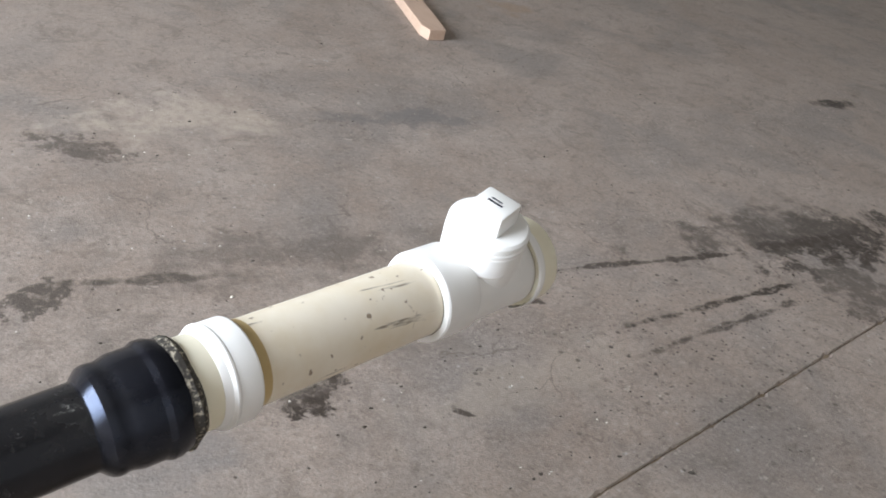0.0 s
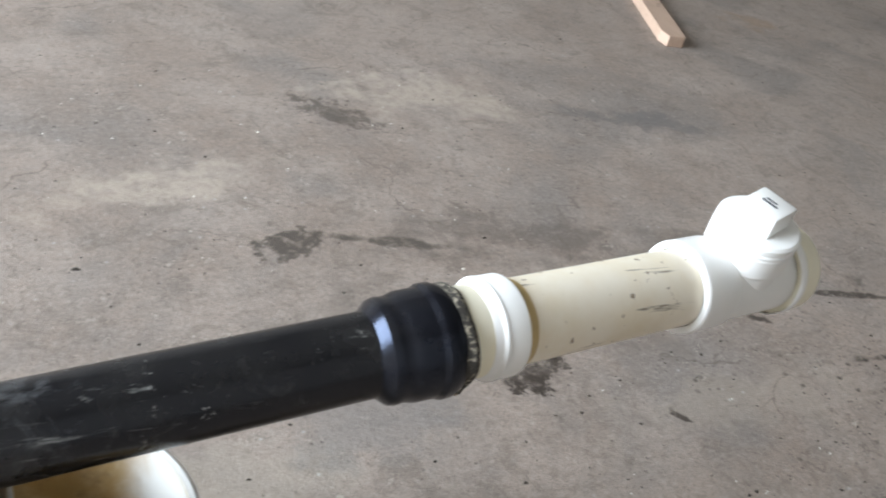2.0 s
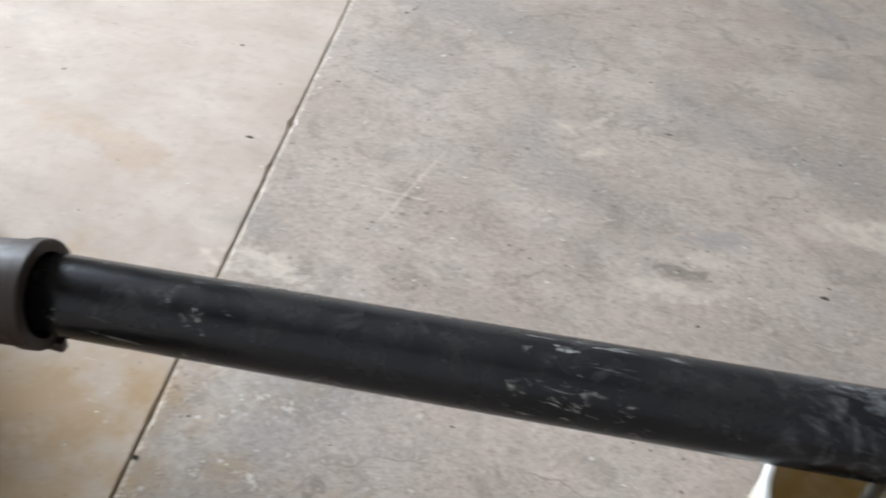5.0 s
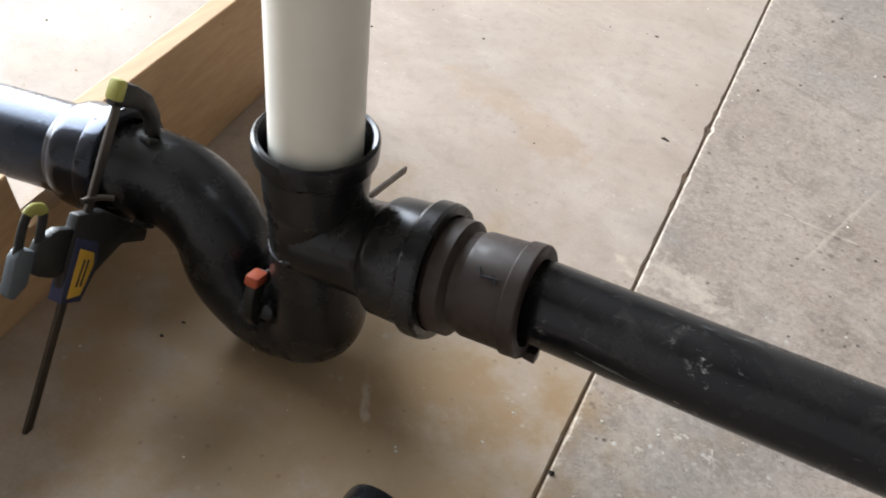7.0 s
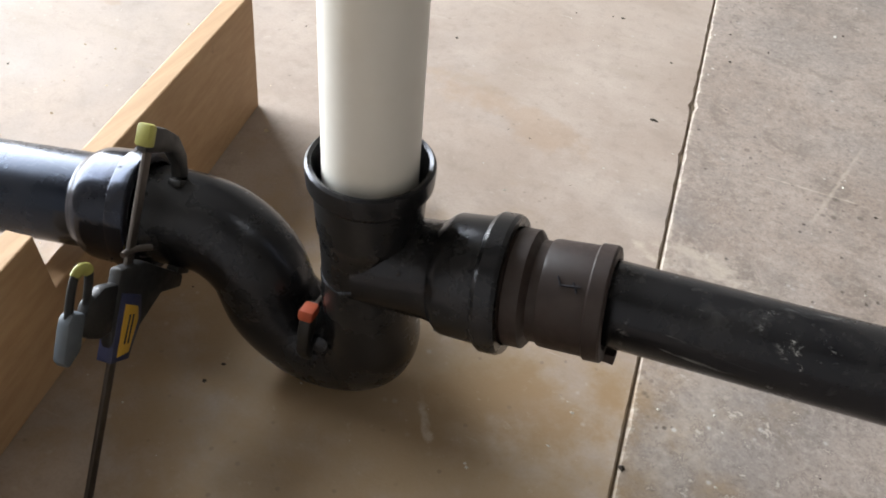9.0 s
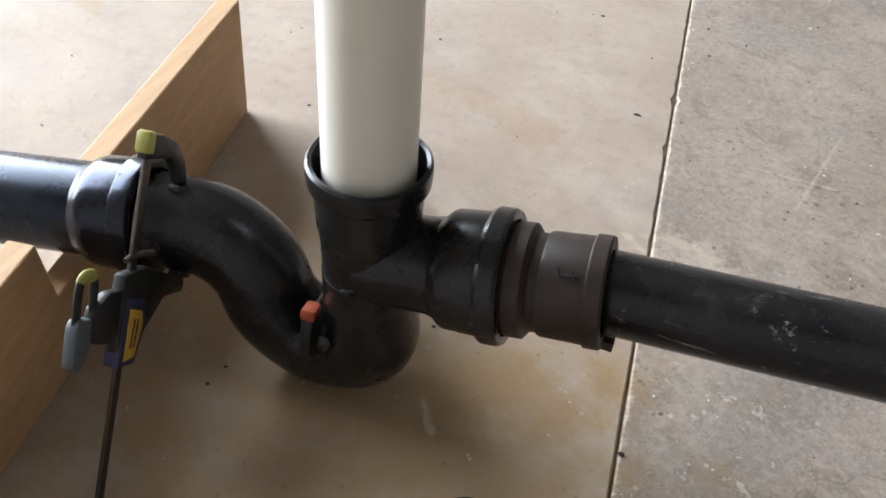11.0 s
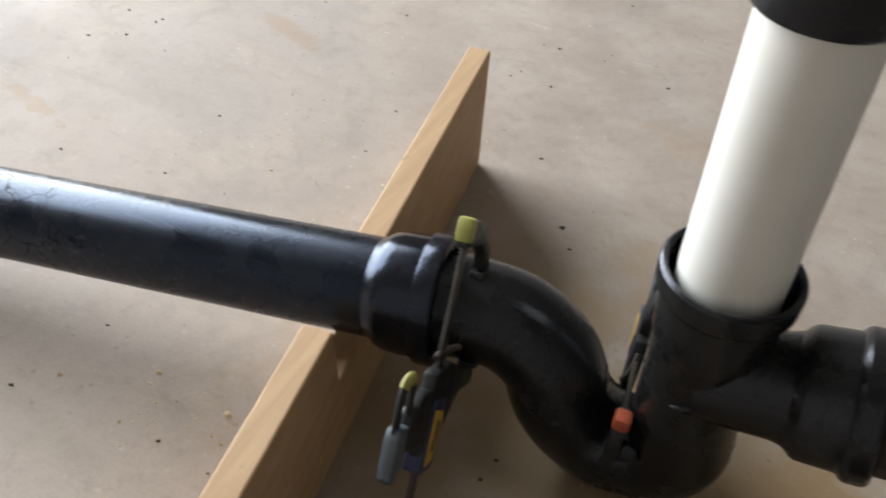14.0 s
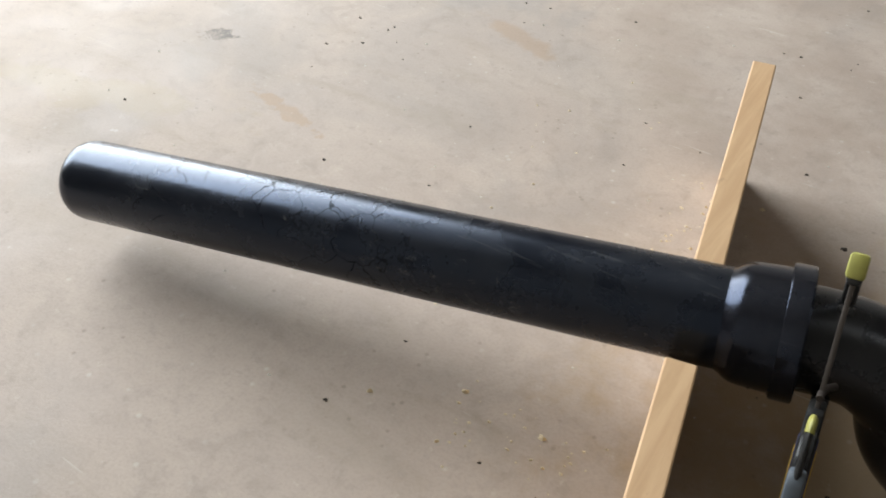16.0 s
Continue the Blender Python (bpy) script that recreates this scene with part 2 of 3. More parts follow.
def iron(name, tint, dust, scuff, gloss, cracked=False, sheen=(0.86, 0.89, 1.0)):
    """Black-painted pipe with dust, pale scuffs and scratches."""
    m = Mat(name, gloss)
    n1, n2 = m.noise(14, 6, 0.65), m.noise(70, 5, 0.7)
    c = m.mix(m.ramp(n1, 0.35, 0.7, 0, dust), tint, (0.040, 0.037, 0.033))
    marks = m.math("MULTIPLY", m.ramp(m.noise(85, 6, 0.78, m.stretch(0.55, 1.0, 1.0), 0.5), 0.575, 0.655), m.ramp(m.noise(9.5, 4, 0.6), 0.49, 0.60))
    lines = m.math("MULTIPLY", m.ramp(m.noise(70, 5, 0.7, m.stretch(0.07, 1.3, 1.3), 0.3), 0.60, 0.68), m.ramp(m.noise(6.5, 4, 0.6), 0.48, 0.60))
    if scuff > 0.5:
        # chalky smears, thickest beside the bucket
        smear = m.math("MULTIPLY", m.blob(1.27, -0.16, 0.12, 0.3, 0, 0.7, n1, 0.7), m.ramp(m.noise(30, 7, 0.78, m.stretch(0.8, 1.0, 0.7), 0.8), 0.48, 0.66))
        c = m.mix(m.math("MULTIPLY", smear, 0.28), c, (0.33, 0.34, 0.35))
    c = m.mix(m.ramp(m.noise(22, 6, 0.7, distort=0.8), 0.55, 0.75, 0, 0.22 * scuff), c, (0.16, 0.155, 0.145))
    c = m.mix(m.math("MULTIPLY", lines, 0.55 * scuff), c, (0.36, 0.36, 0.34))
    c = m.mix(m.math("MULTIPLY", marks, scuff), c, (0.42, 0.41, 0.38))
    if cracked:
        bend = m.node("ShaderNodeTexNoise", Scale=30.0, Detail=3.0)
        m.put(bend.inputs["Vector"], m.coord)
        cell = m.node("ShaderNodeTexVoronoi", Scale=24.0)
        cell.feature = "DISTANCE_TO_EDGE"
        m.put(cell.inputs["Vector"], m.mix(0.035, m.coord, bend.outputs["Color"]))
        line = m.math("MULTIPLY", m.ramp(cell.outputs["Distance"], 0.022, 0.0), m.math("MULTIPLY", m.ramp(m.noise(9, 4, 0.6), 0.47, 0.55), m.blob(-0.55, -0.31, 0.30, 0.3, 0, 0.6, m.noise(8, 3), 0.5)))
        m.put(m.bsdf.inputs["Specular IOR Level"], m.ramp(line, 0.0, 1.0, 0.42, 0.03))
    m.color(c)
    m.rough(m.ramp(n1, 0.3, 0.7, gloss - 0.04, gloss + 0.08))
    m.bump(m.math("ADD", m.math("MULTIPLY", n1, 1.6), m.math("ADD", m.math("MULTIPLY", n2, 0.5), m.noise(220, 3))), 0.12, 0.0012)
    m.bsdf.inputs["Specular IOR Level"].default_value = 0.42
    # blue of the daylight highlights, put into the paint's specular colour
    m.bsdf.inputs["Specular Tint"].default_value = (*sheen, 1.0)
    return m.mat


def plastic(name, tint, stain, amount, rough=0.35, streaks=0.0):
    m = Mat(name, rough)
    n1 = m.noise(9, 5, 0.6)
    c = m.mix(m.ramp(n1, 0.42, 0.7, 0, amount), tint, stain)
    streak = m.noise(30, 4, 0.7, m.stretch(0.14, 1.6, 1.6))
    c = m.mix(m.ramp(streak, 0.58, 0.66, 0, streaks), c, (0.16, 0.12, 0.08))
    if streaks:
        c = m.mix(m.ramp(m.noise(85, 3, 0.5), 0.66, 0.72, 0, 0.8), c, (0.20, 0.12, 0.06))
    m.color(c)
    m.rough(m.ramp(m.noise(60, 3), 0.3, 0.7, rough - 0.06, rough + 0.12))
    m.bump(m.noise(150, 3), 0.05, 0.001)
    return m.mat


def timber(name, light, dark):
    m = Mat(name, 0.7)
    grain = m.noise(22, 6, 0.65, m.stretch(3.0, 0.22, 3.0), 0.5)
    c = m.mix(m.ramp(grain, 0.3, 0.7, 0, 0.7), light, dark)
    c = m.mix(m.ramp(m.noise(4, 4), 0.45, 0.75, 0, 0.5), c, tuple(v * 0.72 for v in light))
    c = m.mix(m.ramp(m.noise(15, 5, 0.7), 0.64, 0.72, 0, 0.6), c, (0.10, 0.06, 0.035))
    m.color(c)
    m.bump(m.math("ADD", grain, m.math("MULTIPLY", m.noise(160, 3), 0.4)), 0.3, 0.0015)
    return m.mat


def plain(name, tint, rough=0.5, metal=0.0, vary=0.35):
    m = Mat(name, rough, metal)
    m.color(m.mix(m.ramp(m.noise(35, 5, 0.65), 0.35, 0.7, 0, vary), tint, tuple(v * 0.55 for v in tint)))
    m.rough(m.ramp(m.noise(90, 3), 0.3, 0.7, rough - 0.07, rough + 0.13))
    m.bump(m.noise(180, 3), 0.08, 0.001)
    return m.mat


CONCRETE = concrete("gritty_concrete", 1.0)
TROWELLED = concrete("trowelled_concrete", 0.15)
BLACK = iron("black_pipe_paint", (0.006, 0.006, 0.007), 0.30, 0.85, 0.22)
SATIN = iron("satin_black_iron", (0.007, 0.007, 0.0075), 0.35, 0.05, 0.24)
GLOSSY = iron("glossy_black_enamel", (0.006, 0.006, 0.008), 0.25, 0.06, 0.17, False, (0.58, 0.70, 1.0))
COATED = iron("wrinkled_black_coating", (0.005, 0.006, 0.009), 0.2, 0.13, 0.24, True, (0.55, 0.70, 1.0))
RUBBER = plain("brown_black_rubber", (0.030, 0.017, 0.0135), 0.5)
PVC = plastic("white_plastic", (0.86, 0.85, 0.82), (0.74, 0.71, 0.62), 0.2)
AGED = plastic("yellowed_plastic", (0.84, 0.765, 0.63), (0.72, 0.60, 0.40), 0.6, 0.4, 0.85)
IVORY = plastic("ivory_plastic", (0.86, 0.81, 0.64), (0.82, 0.73, 0.50), 0.5)
GLUE = plastic("amber_primer_stain", (0.56, 0.42, 0.20), (0.45, 0.30, 0.12), 0.6, 0.35)
RISER = plastic("grimy_white_plastic", (0.80, 0.78, 0.72), (0.66, 0.62, 0.52), 0.3)
WOOD = timber("construction_lumber", (0.55, 0.355, 0.195), (0.42, 0.25, 0.125))
PINE = timber("planed_pine", (0.55, 0.39, 0.29), (0.47, 0.32, 0.23))
STEEL = plain("dull_steel", (0.32, 0.31, 0.29), 0.38, 1.0)
DARKSTEEL = plain("blackened_steel", (0.09, 0.075, 0.065), 0.45, 0.8)
BRASS = plain("brassy_metal", (0.78, 0.66, 0.40), 0.35, 0.45)
OLIVE = plain("yellow_pad_plastic", (0.32, 0.30, 0.07), 0.5)
YELLOW = plain("yellow_grip_plastic", (0.62, 0.36, 0.04), 0.5)
NAVY = plain("navy_grip_plastic", (0.025, 0.03, 0.075), 0.5)
GREYPL = plain("grey_trigger_plastic", (0.085, 0.10, 0.115), 0.5)
JAW = plain("black_jaw_plastic", (0.010, 0.0095, 0.009), 0.45)
ORANGE = plain("orange_pad_rubber", (0.42, 0.075, 0.028), 0.6)
INK = plain("black_ink", (0.02, 0.02, 0.03), 0.6)
WALL = plain("unseen_wall", (0.44, 0.41, 0.37), 0.85)
TIN = plain("unseen_ceiling", (0.26, 0.24, 0.21), 0.8)

# ---- mesh helpers ----


def link(name, bm, material, parent=None, label="", smooth=True):
    mesh = bpy.data.meshes.new(name)
    bmesh.ops.recalc_face_normals(bm, faces=bm.faces)
    if smooth:
        for f in bm.faces:
            f.smooth = True
        for e in bm.edges:
            if len(e.link_faces) == 2 and e.calc_face_angle(0) > radians(24):
                e.smooth = False
    bm.to_mesh(mesh)
    bm.free()
    mesh.materials.append(material)
    ob = new(name, mesh)
    if parent:
        ob.parent = parent
        ob.matrix_parent_inverse = parent.matrix_world.inverted()
    if label:
        ob["label"] = label
    return ob


def part(name, bm, material, parent, label=""):
    return link(name, bm, material, parent, label)


def thing(name, label, category, group=""):
    return tagged(new(name), label, category, group)


def frame_of(d):
    d = Vector(d).normalized()
    side = d.cross(Vector((0, 0, 1)))
    if side.length < 0.05:
        side = d.cross(Vector((0, 1, 0)))
    side.normalize()
    return d, side, side.cross(d).normalized()


def lathe(a, d, profile, seg=56, bm=None, wobble=0.0):
    """Turns a profile of (distance along d from a, radius) into a closed or open skin."""
    bm = bm or bmesh.new()
    a = Vector(a)
    d, u, v = frame_of(d)
    rings = []
    for s, r in profile:
        if r < 1e-5:
            rings.append([bm.verts.new(a + d * s)])
            continue
        ring = []
        for i in range(seg):
            t = 2 * math.pi * i / seg
            k = r * (1 + wobble * noise.noise(Vector((math.cos(t) * 2, math.sin(t) * 2, s * 40))))
            ring.append(bm.verts.new(a + d * s + (u * math.cos(t) + v * math.sin(t)) * k))
        rings.append(ring)
    for p, q in zip(rings, rings[1:]):
        for i in range(seg):
            j = (i + 1) % seg
            if len(p) == 1 and len(q) > 1:
                bm.faces.new((p[0], q[i], q[j]))
            elif len(q) == 1 and len(p) > 1:
                bm.faces.new((p[i], p[j], q[0]))
            elif len(p) > 1:
                bm.faces.new((p[i], p[j], q[j], q[i]))
    return bm


def fitting(a, d, profile, seg=56, wobble=0.0):
    return lathe(a, d, [(p * FIT, r * FIT) for p, r in profile], seg, wobble=wobble)


def spline(points, steps=10):
    pts = [Vector(p) for p in points]
    ext = [pts[0] * 2 - pts[1], *pts, pts[-1] * 2 - pts[-2]]
    out = []
    for p0, p1, p2, p3 in zip(ext, ext[1:], ext[2:], ext[3:]):
        for i in range(steps):
            t = i / steps
            out.append(0.5 * (2 * p1 + (p2 - p0) * t + (2 * p0 - 5 * p1 + 4 * p2 - p3) * t * t + (3 * p1 - p0 - 3 * p2 + p3) * t ** 3))
    return out + [pts[-1]]


def sweep(path, radius, seg=40, bm=None, flat=1.0, caps=True):
    """A round (or flattened) bar along a path; radius may be a function of 0..1."""
    bm = bm or bmesh.new()
    rings, u = [], None
    for k, p in enumerate(path):
        d = (path[min(k + 1, len(path) - 1)] - path[max(k - 1, 0)]).normalized()
        if u is None:
            _, u, _ = frame_of(d)
        u = (u - d * u.dot(d)).normalized()
        v = d.cross(u)
        r = radius(k / (len(path) - 1)) if callable(radius) else radius
        rings.append([bm.verts.new(p + (u * math.cos(2 * math.pi * i / seg) + v * math.sin(2 * math.pi * i / seg) * flat) * r) for i in range(seg)])
    for p, q in zip(rings, rings[1:]):
        for i in range(seg):
            j = (i + 1) % seg
            bm.faces.new((p[i], p[j], q[j], q[i]))
    if caps:
        bm.faces.new(rings[0][::-1])
        bm.faces.new(rings[-1])
    return bm


def box(size, m=Matrix(), bevel=0.002, bm=None, segments=2):
    """A bevelled block of that size, centred, laid at the pose m."""
    own = bmesh.new()
    bmesh.ops.create_cube(own, size=1.0, matrix=Matrix.Diagonal((*size, 1)))
    if bevel:
        bmesh.ops.bevel(own, geom=own.edges[:], offset=bevel, segments=segments, affect="EDGES", profile=0.5)
    own.transform(m)
    if bm is None:
        return own
    mesh = bpy.data.meshes.new("tmp")
    own.to_mesh(mesh)
    own.free()
    bm.from_mesh(mesh)
    bpy.data.meshes.remove(mesh)
    return bm


def prism(outline, thick, m=Matrix(), bevel=0.002):
    """An outline in x, y given a thickness in z, with rounded edges."""
    bm = bmesh.new()
    low = [bm.verts.new((x, y, -thick / 2)) for x, y in outline]
    f = bm.faces.new(low)
    top = bmesh.ops.extrude_face_region(bm, geom=[f])["geom"]
    bmesh.ops.translate(bm, verts=[g for g in top if isinstance(g, bmesh.types.BMVert)], vec=(0, 0, thick))
    bmesh.ops.recalc_face_normals(bm, faces=bm.faces)
    if bevel:
        bmesh.ops.bevel(bm, geom=bm.edges[:], offset=bevel, segments=2, affect="EDGES", profile=0.5, clamp_overlap=True)
    bm.transform(m)
    return bm


# ---- the shed ----
J1A, J1B = Vector((0.391, 1.295)), Vector((0.562, -0.189))   # sawn joint across the pipe
J2A, J2B = Vector((2.361, -0.233)), Vector((3.277, -0.187))  # joint beside the white end


def slab(bm, outline, gap=0.0017, chamfer=0.0034):
    """One poured slab with worn, slightly uneven arrises."""
    c = sum(outline, Vector((0, 0))) / len(outline)
    edge = []
    for p, q in zip(outline, outline[1:] + outline[:1]):
        n = max(2, int((q - p).length / 0.012)) if (q - p).length < 30 else 40
        d = (q - p).normalized()
        inward = Vector((-d.y, d.x))
        for i in range(n):
            s = p.lerp(q, i / n)
            edge.append((s + inward * gap, inward))
    top, mid, low = [], [], []
    for s, inward in edge:
        wear = chamfer * (0.6 + 0.5 * abs(noise.noise(Vector((s.x * 14, s.y * 14, 3)))) + 3.2 * max(0, noise.noise(Vector((s.x * 33, s.y * 33, 9))) - 0.12))
        a = s + inward * wear
        top.append(bm.verts.new((a.x, a.y, 0)))
        mid.append(bm.verts.new((s.x, s.y, -wear * 0.8)))
        low.append(bm.verts.new((s.x, s.y, -0.03)))
    bm.faces.new(top)
    for a, b in ((top, mid), (mid, low)):
        for i in range(len(a)):
            j = (i + 1) % len(a)
            bm.faces.new((a[j], a[i], b[i], b[j]))


def along(a, b, key, value):
    d = b - a
    return a + d * ((value - a[key]) / d[key])


def build_floor():
    west, east, south, north = -4.6, 10.5, -4.5, 7.5
    n1, s1 = along(J1A, J1B, 1, north), along(J1A, J1B, 1, south)
    d1, d2 = J1B - J1A, J2B - J2A
    t = ((J2A.x - J1A.x) * d2.y - (J2A.y - J1A.y) * d2.x) / (d1.x * d2.y - d1.y * d2.x)
    cross = J1A + d1 * t
    e2 = along(J2A, J2B, 0, east)
    bm = bmesh.new()
    slab(bm, [Vector((west, south)), s1, n1, Vector((west, north))])
    ob = link("floor_1", bm, TROWELLED, smooth=False)
    tagged(ob, "smooth trowelled concrete slab with brown stains", "floor", kind="structure")
    bm = bmesh.new()
    slab(bm, [cross, e2, Vector((east, north)), n1])
    slab(bm, [s1, Vector((east, south)), e2, cross])
    ob = link("floor_2", bm, CONCRETE, smooth=False)
    tagged(ob, "worn grey-brown concrete slab floor with stains and sawn joints", "floor", kind="structure")
    bed = box((15.1, 12, 0.1), pose(2.95, 1.5, -0.0540), 0)
    tagged(link("ground", bed, plain("dirt_in_joints", (0.20, 0.145, 0.095), 0.9, 0, 0.8), smooth=False), "dark dirt packed in the floor joints", "ground", kind="structure")


def wall(name, x0, x1, y0, y1, z0, z1, ob=None):
    return box((x1 - x0, y1 - y0, z1 - z0), pose((x0 + x1) / 2, (y0 + y1) / 2, (z0 + z1) / 2), 0, ob)


def build_shell():
    # unseen walls and ceiling added to close the room; their tones set the bounced fill
    h = 6.0
    w = wall("", -4.8, -4.6, -4.7, -1.2, -0.05, h)
    wall("", -4.8, -4.6, 3.8, 7.7, -0.05, h, w)
    wall("", -4.8, -4.6, -1.2, 3.8, 4.5, h, w)
    s = wall("", -4.6, 10.5, -4.7, -4.5, -0.05, h)
    shells = (("wall_west", w), ("wall_south", s), ("wall_north", wall("", -4.6, 10.5, 7.5, 7.7, -0.05, h)), ("wall_east", wall("", 10.5, 10.7, -4.7, 7.7, -0.05, h)))
    for name, bm in shells:
        tagged(link(name, bm, WALL, smooth=False), "plain pale unseen wall closing the shed", "wall", kind="structure")
    tagged(link("ceiling", wall("", -4.8, 10.7, -4.7, 7.7, h, h + 0.15), TIN, smooth=False), "plain unseen ceiling closing the shed", "ceiling", kind="structure")
    tagged(link("yard", box((80, 80, 0.1), pose(0, 0, -0.18), 0), plain("yard_gravel", (0.30, 0.27, 0.23), 0.9), smooth=False), "pale gravel yard outside the shed", "ground", kind="structure")


build_floor()
build_shell()

# ---- pipes ----
RA, RB = Vector((0.6, -0.1645, 0.2539)), Vector((1.6, -0.1487, 0.3687))
RD = (RB - RA).normalized()
LA, LB = Vector((-0.3, -0.2726, 0.1522)), Vector((-0.7899, -0.3590, 0.1016))
LD = (LB - LA).normalized()


def on_r(x):
    return RA + RD * ((x - RA.x) / RD.x)


def on_l(s):
    return LA + LD * s


WA, WD = Vector((1.7206, -0.1462, 0.3835)), Vector((0.4706, 0.0484, 0.0084)).normalized()
OA, OD = Vector((0.2617, -0.2000, 0.2176)), Vector((0.2417, 0.0187, 0.0373)).normalized()
FIT = 0.977   # size of the fittings


def on_w(x):
    return WA + WD * ((x - 1.735) * 1.017)


def on_o(x):
    return OA + OD * ((x - 0.25) * 0.985)


def gritty():
    m = Mat("gritty_sealant", 0.85)
    m.color(m.mix(m.ramp(m.noise(210, 4, 0.7), 0.50, 0.64), (0.035, 0.030, 0.024), (0.42, 0.37, 0.28)))
    m.bump(m.noise(260, 4, 0.7), 0.6, 0.002)
    return m.mat


def build_long_pipe():
    pipe = thing("drain_pipe", "long black-painted iron drain pipe with pale scuffs, lying over a bucket", "pipe")
    r, a = 0.0416, on_r(0.460)
    n = (on_r(1.625) - a).length
    part("barrel", lathe(a, RD, [(0, r - 0.008), (0, r), (n, r), (n, r - 0.008)]), BLACK, pipe)
    b = on_r(1.617)
    part("bell", fitting(b, RD, [(0, 0.0418), (0.004, 0.0432), (0.008, 0.0475), (0.013, 0.0518), (0.018, 0.0532), (0.023, 0.0530), (0.028, 0.0522), (0.034, 0.0538), (0.040, 0.0554), (0.060, 0.0556), (0.066, 0.0585), (0.074, 0.0585), (0.080, 0.056), (0.086, 0.054), (0.086, 0.045), (0.04, 0.045)]), GLOSSY, pipe, "glossy black hub at the pipe's end")
    part("sealant", fitting(on_r(1.699), RD, [(-0.003, 0.0540), (0.002, 0.0565), (0.007, 0.0565), (0.012, 0.0530), (0.015, 0.047)], 90, wobble=0.10), gritty(), pipe, "gritty grey-brown bead of sealant")


def build_white_end():
    stub = thing("plastic_pipe", "yellowed white plastic pipe with dark scuffs and amber glue stains", "pipe")
    r, a = 0.0460, on_w(1.773)
    n = (on_w(2.06) - a).length / FIT
    part("barrel", fitting(a, WD, [(0, r - 0.006), (0, r), (n, r), (n, r - 0.006)]), AGED, stub)
    part("glue_ring", fitting(on_w(1.774), WD, [(0, r + 0.0004), (0.014, r + 0.0006), (0.020, r + 0.0002)], wobble=0.004), GLUE, stub, "amber glue stain round the pipe")
    part("spigot", fitting(on_w(1.716), WD, [(0, 0.044), (0, 0.0475), (0.022, 0.0480), (0.03, 0.0480)]), IVORY, stub, "cream plastic spigot with amber tint")
    coup = thing("pipe_coupling", "bright white plastic coupling on the drain pipe", "coupling")
    part("sleeve", fitting(on_w(1.741), WD, [(0, 0.047), (0, 0.0485), (0.003, 0.0500), (0.008, 0.0508), (0.010, 0.0532), (0.012, 0.0540), (0.038, 0.0540), (0.040, 0.0530), (0.040, 0.046)]), PVC, coup)
    part("bevel_ring", fitting(on_w(1.741), WD, [(0.0095, 0.0515), (0.0105, 0.0544), (0.0125, 0.0547), (0.0145, 0.0541)]), PVC, coup)
    tee = thing("cleanout_tee", "bright white plastic tee fitting with a screwed cleanout plug", "tee")
    part("body", fitting(on_w(2.020), WD, [(0, 0.047), (0, 0.0545), (0.003, 0.0560), (0.050, 0.0560), (0.054, 0.0545), (0.058, 0.0515), (0.100, 0.0515), (0.158, 0.0515), (0.158, 0.046), (0.05, 0.046)]), PVC, tee)
    part("outlet_hub", fitting(on_w(2.174), WD, [(0, 0.0510), (0.002, 0.0560), (0.004, 0.0572), (0.034, 0.0572), (0.038, 0.0560), (0.038, 0.048), (0.0, 0.046)]), IVORY, tee, "ivory-tinted open outlet hub")
    part("end_collar", fitting(on_w(2.172), WD, [(0, 0.0582), (0.003, 0.0596), (0.010, 0.0596), (0.013, 0.0582)]), PVC, tee)
    up = Vector((-0.10, -0.13, 0.98)).normalized()
    c = on_w(2.114) - up * 0.007
    part("branch", fitting(c, up, [(0.015, 0.0470), (0.046, 0.0475), (0.052, 0.0505), (0.078, 0.0512), (0.080, 0.0500), (0.080, 0.045)]), PVC, tee)
    plug = part("plug", fitting(c, up, [(0.078, 0.045), (0.080, 0.0508), (0.084, 0.0508), (0.085, 0.0485), (0.088, 0.0485), (0.089, 0.0508), (0.094, 0.0503), (0.097, 0.047), (0.098, 0.0)]), PVC, tee, "white screwed plug with a raised square head")
    d, u, v = frame_of(up)
    turn = Matrix((u, v, d)).transposed().to_4x4()
    m = Matrix.Translation(c + up * 0.108) @ turn @ pose(0, 0, 0, 0, 0, 35)
    part("square_head", box((0.047, 0.047, 0.030), m, 0.004), PVC, plug)
    ink = Matrix.Translation(c + up * 0.1232) @ turn @ pose(0, 0, 0, 0, 0, 35)
    part("ink_mark", box((0.020, 0.003, 0.0006), ink @ pose(0, -0.002, 0), 0), INK, plug, "small dark moulded mark")
    part("ink_mark", box((0.014, 0.0022, 0.0006), ink @ pose(0.001, 0.004, 0), 0), INK, plug)


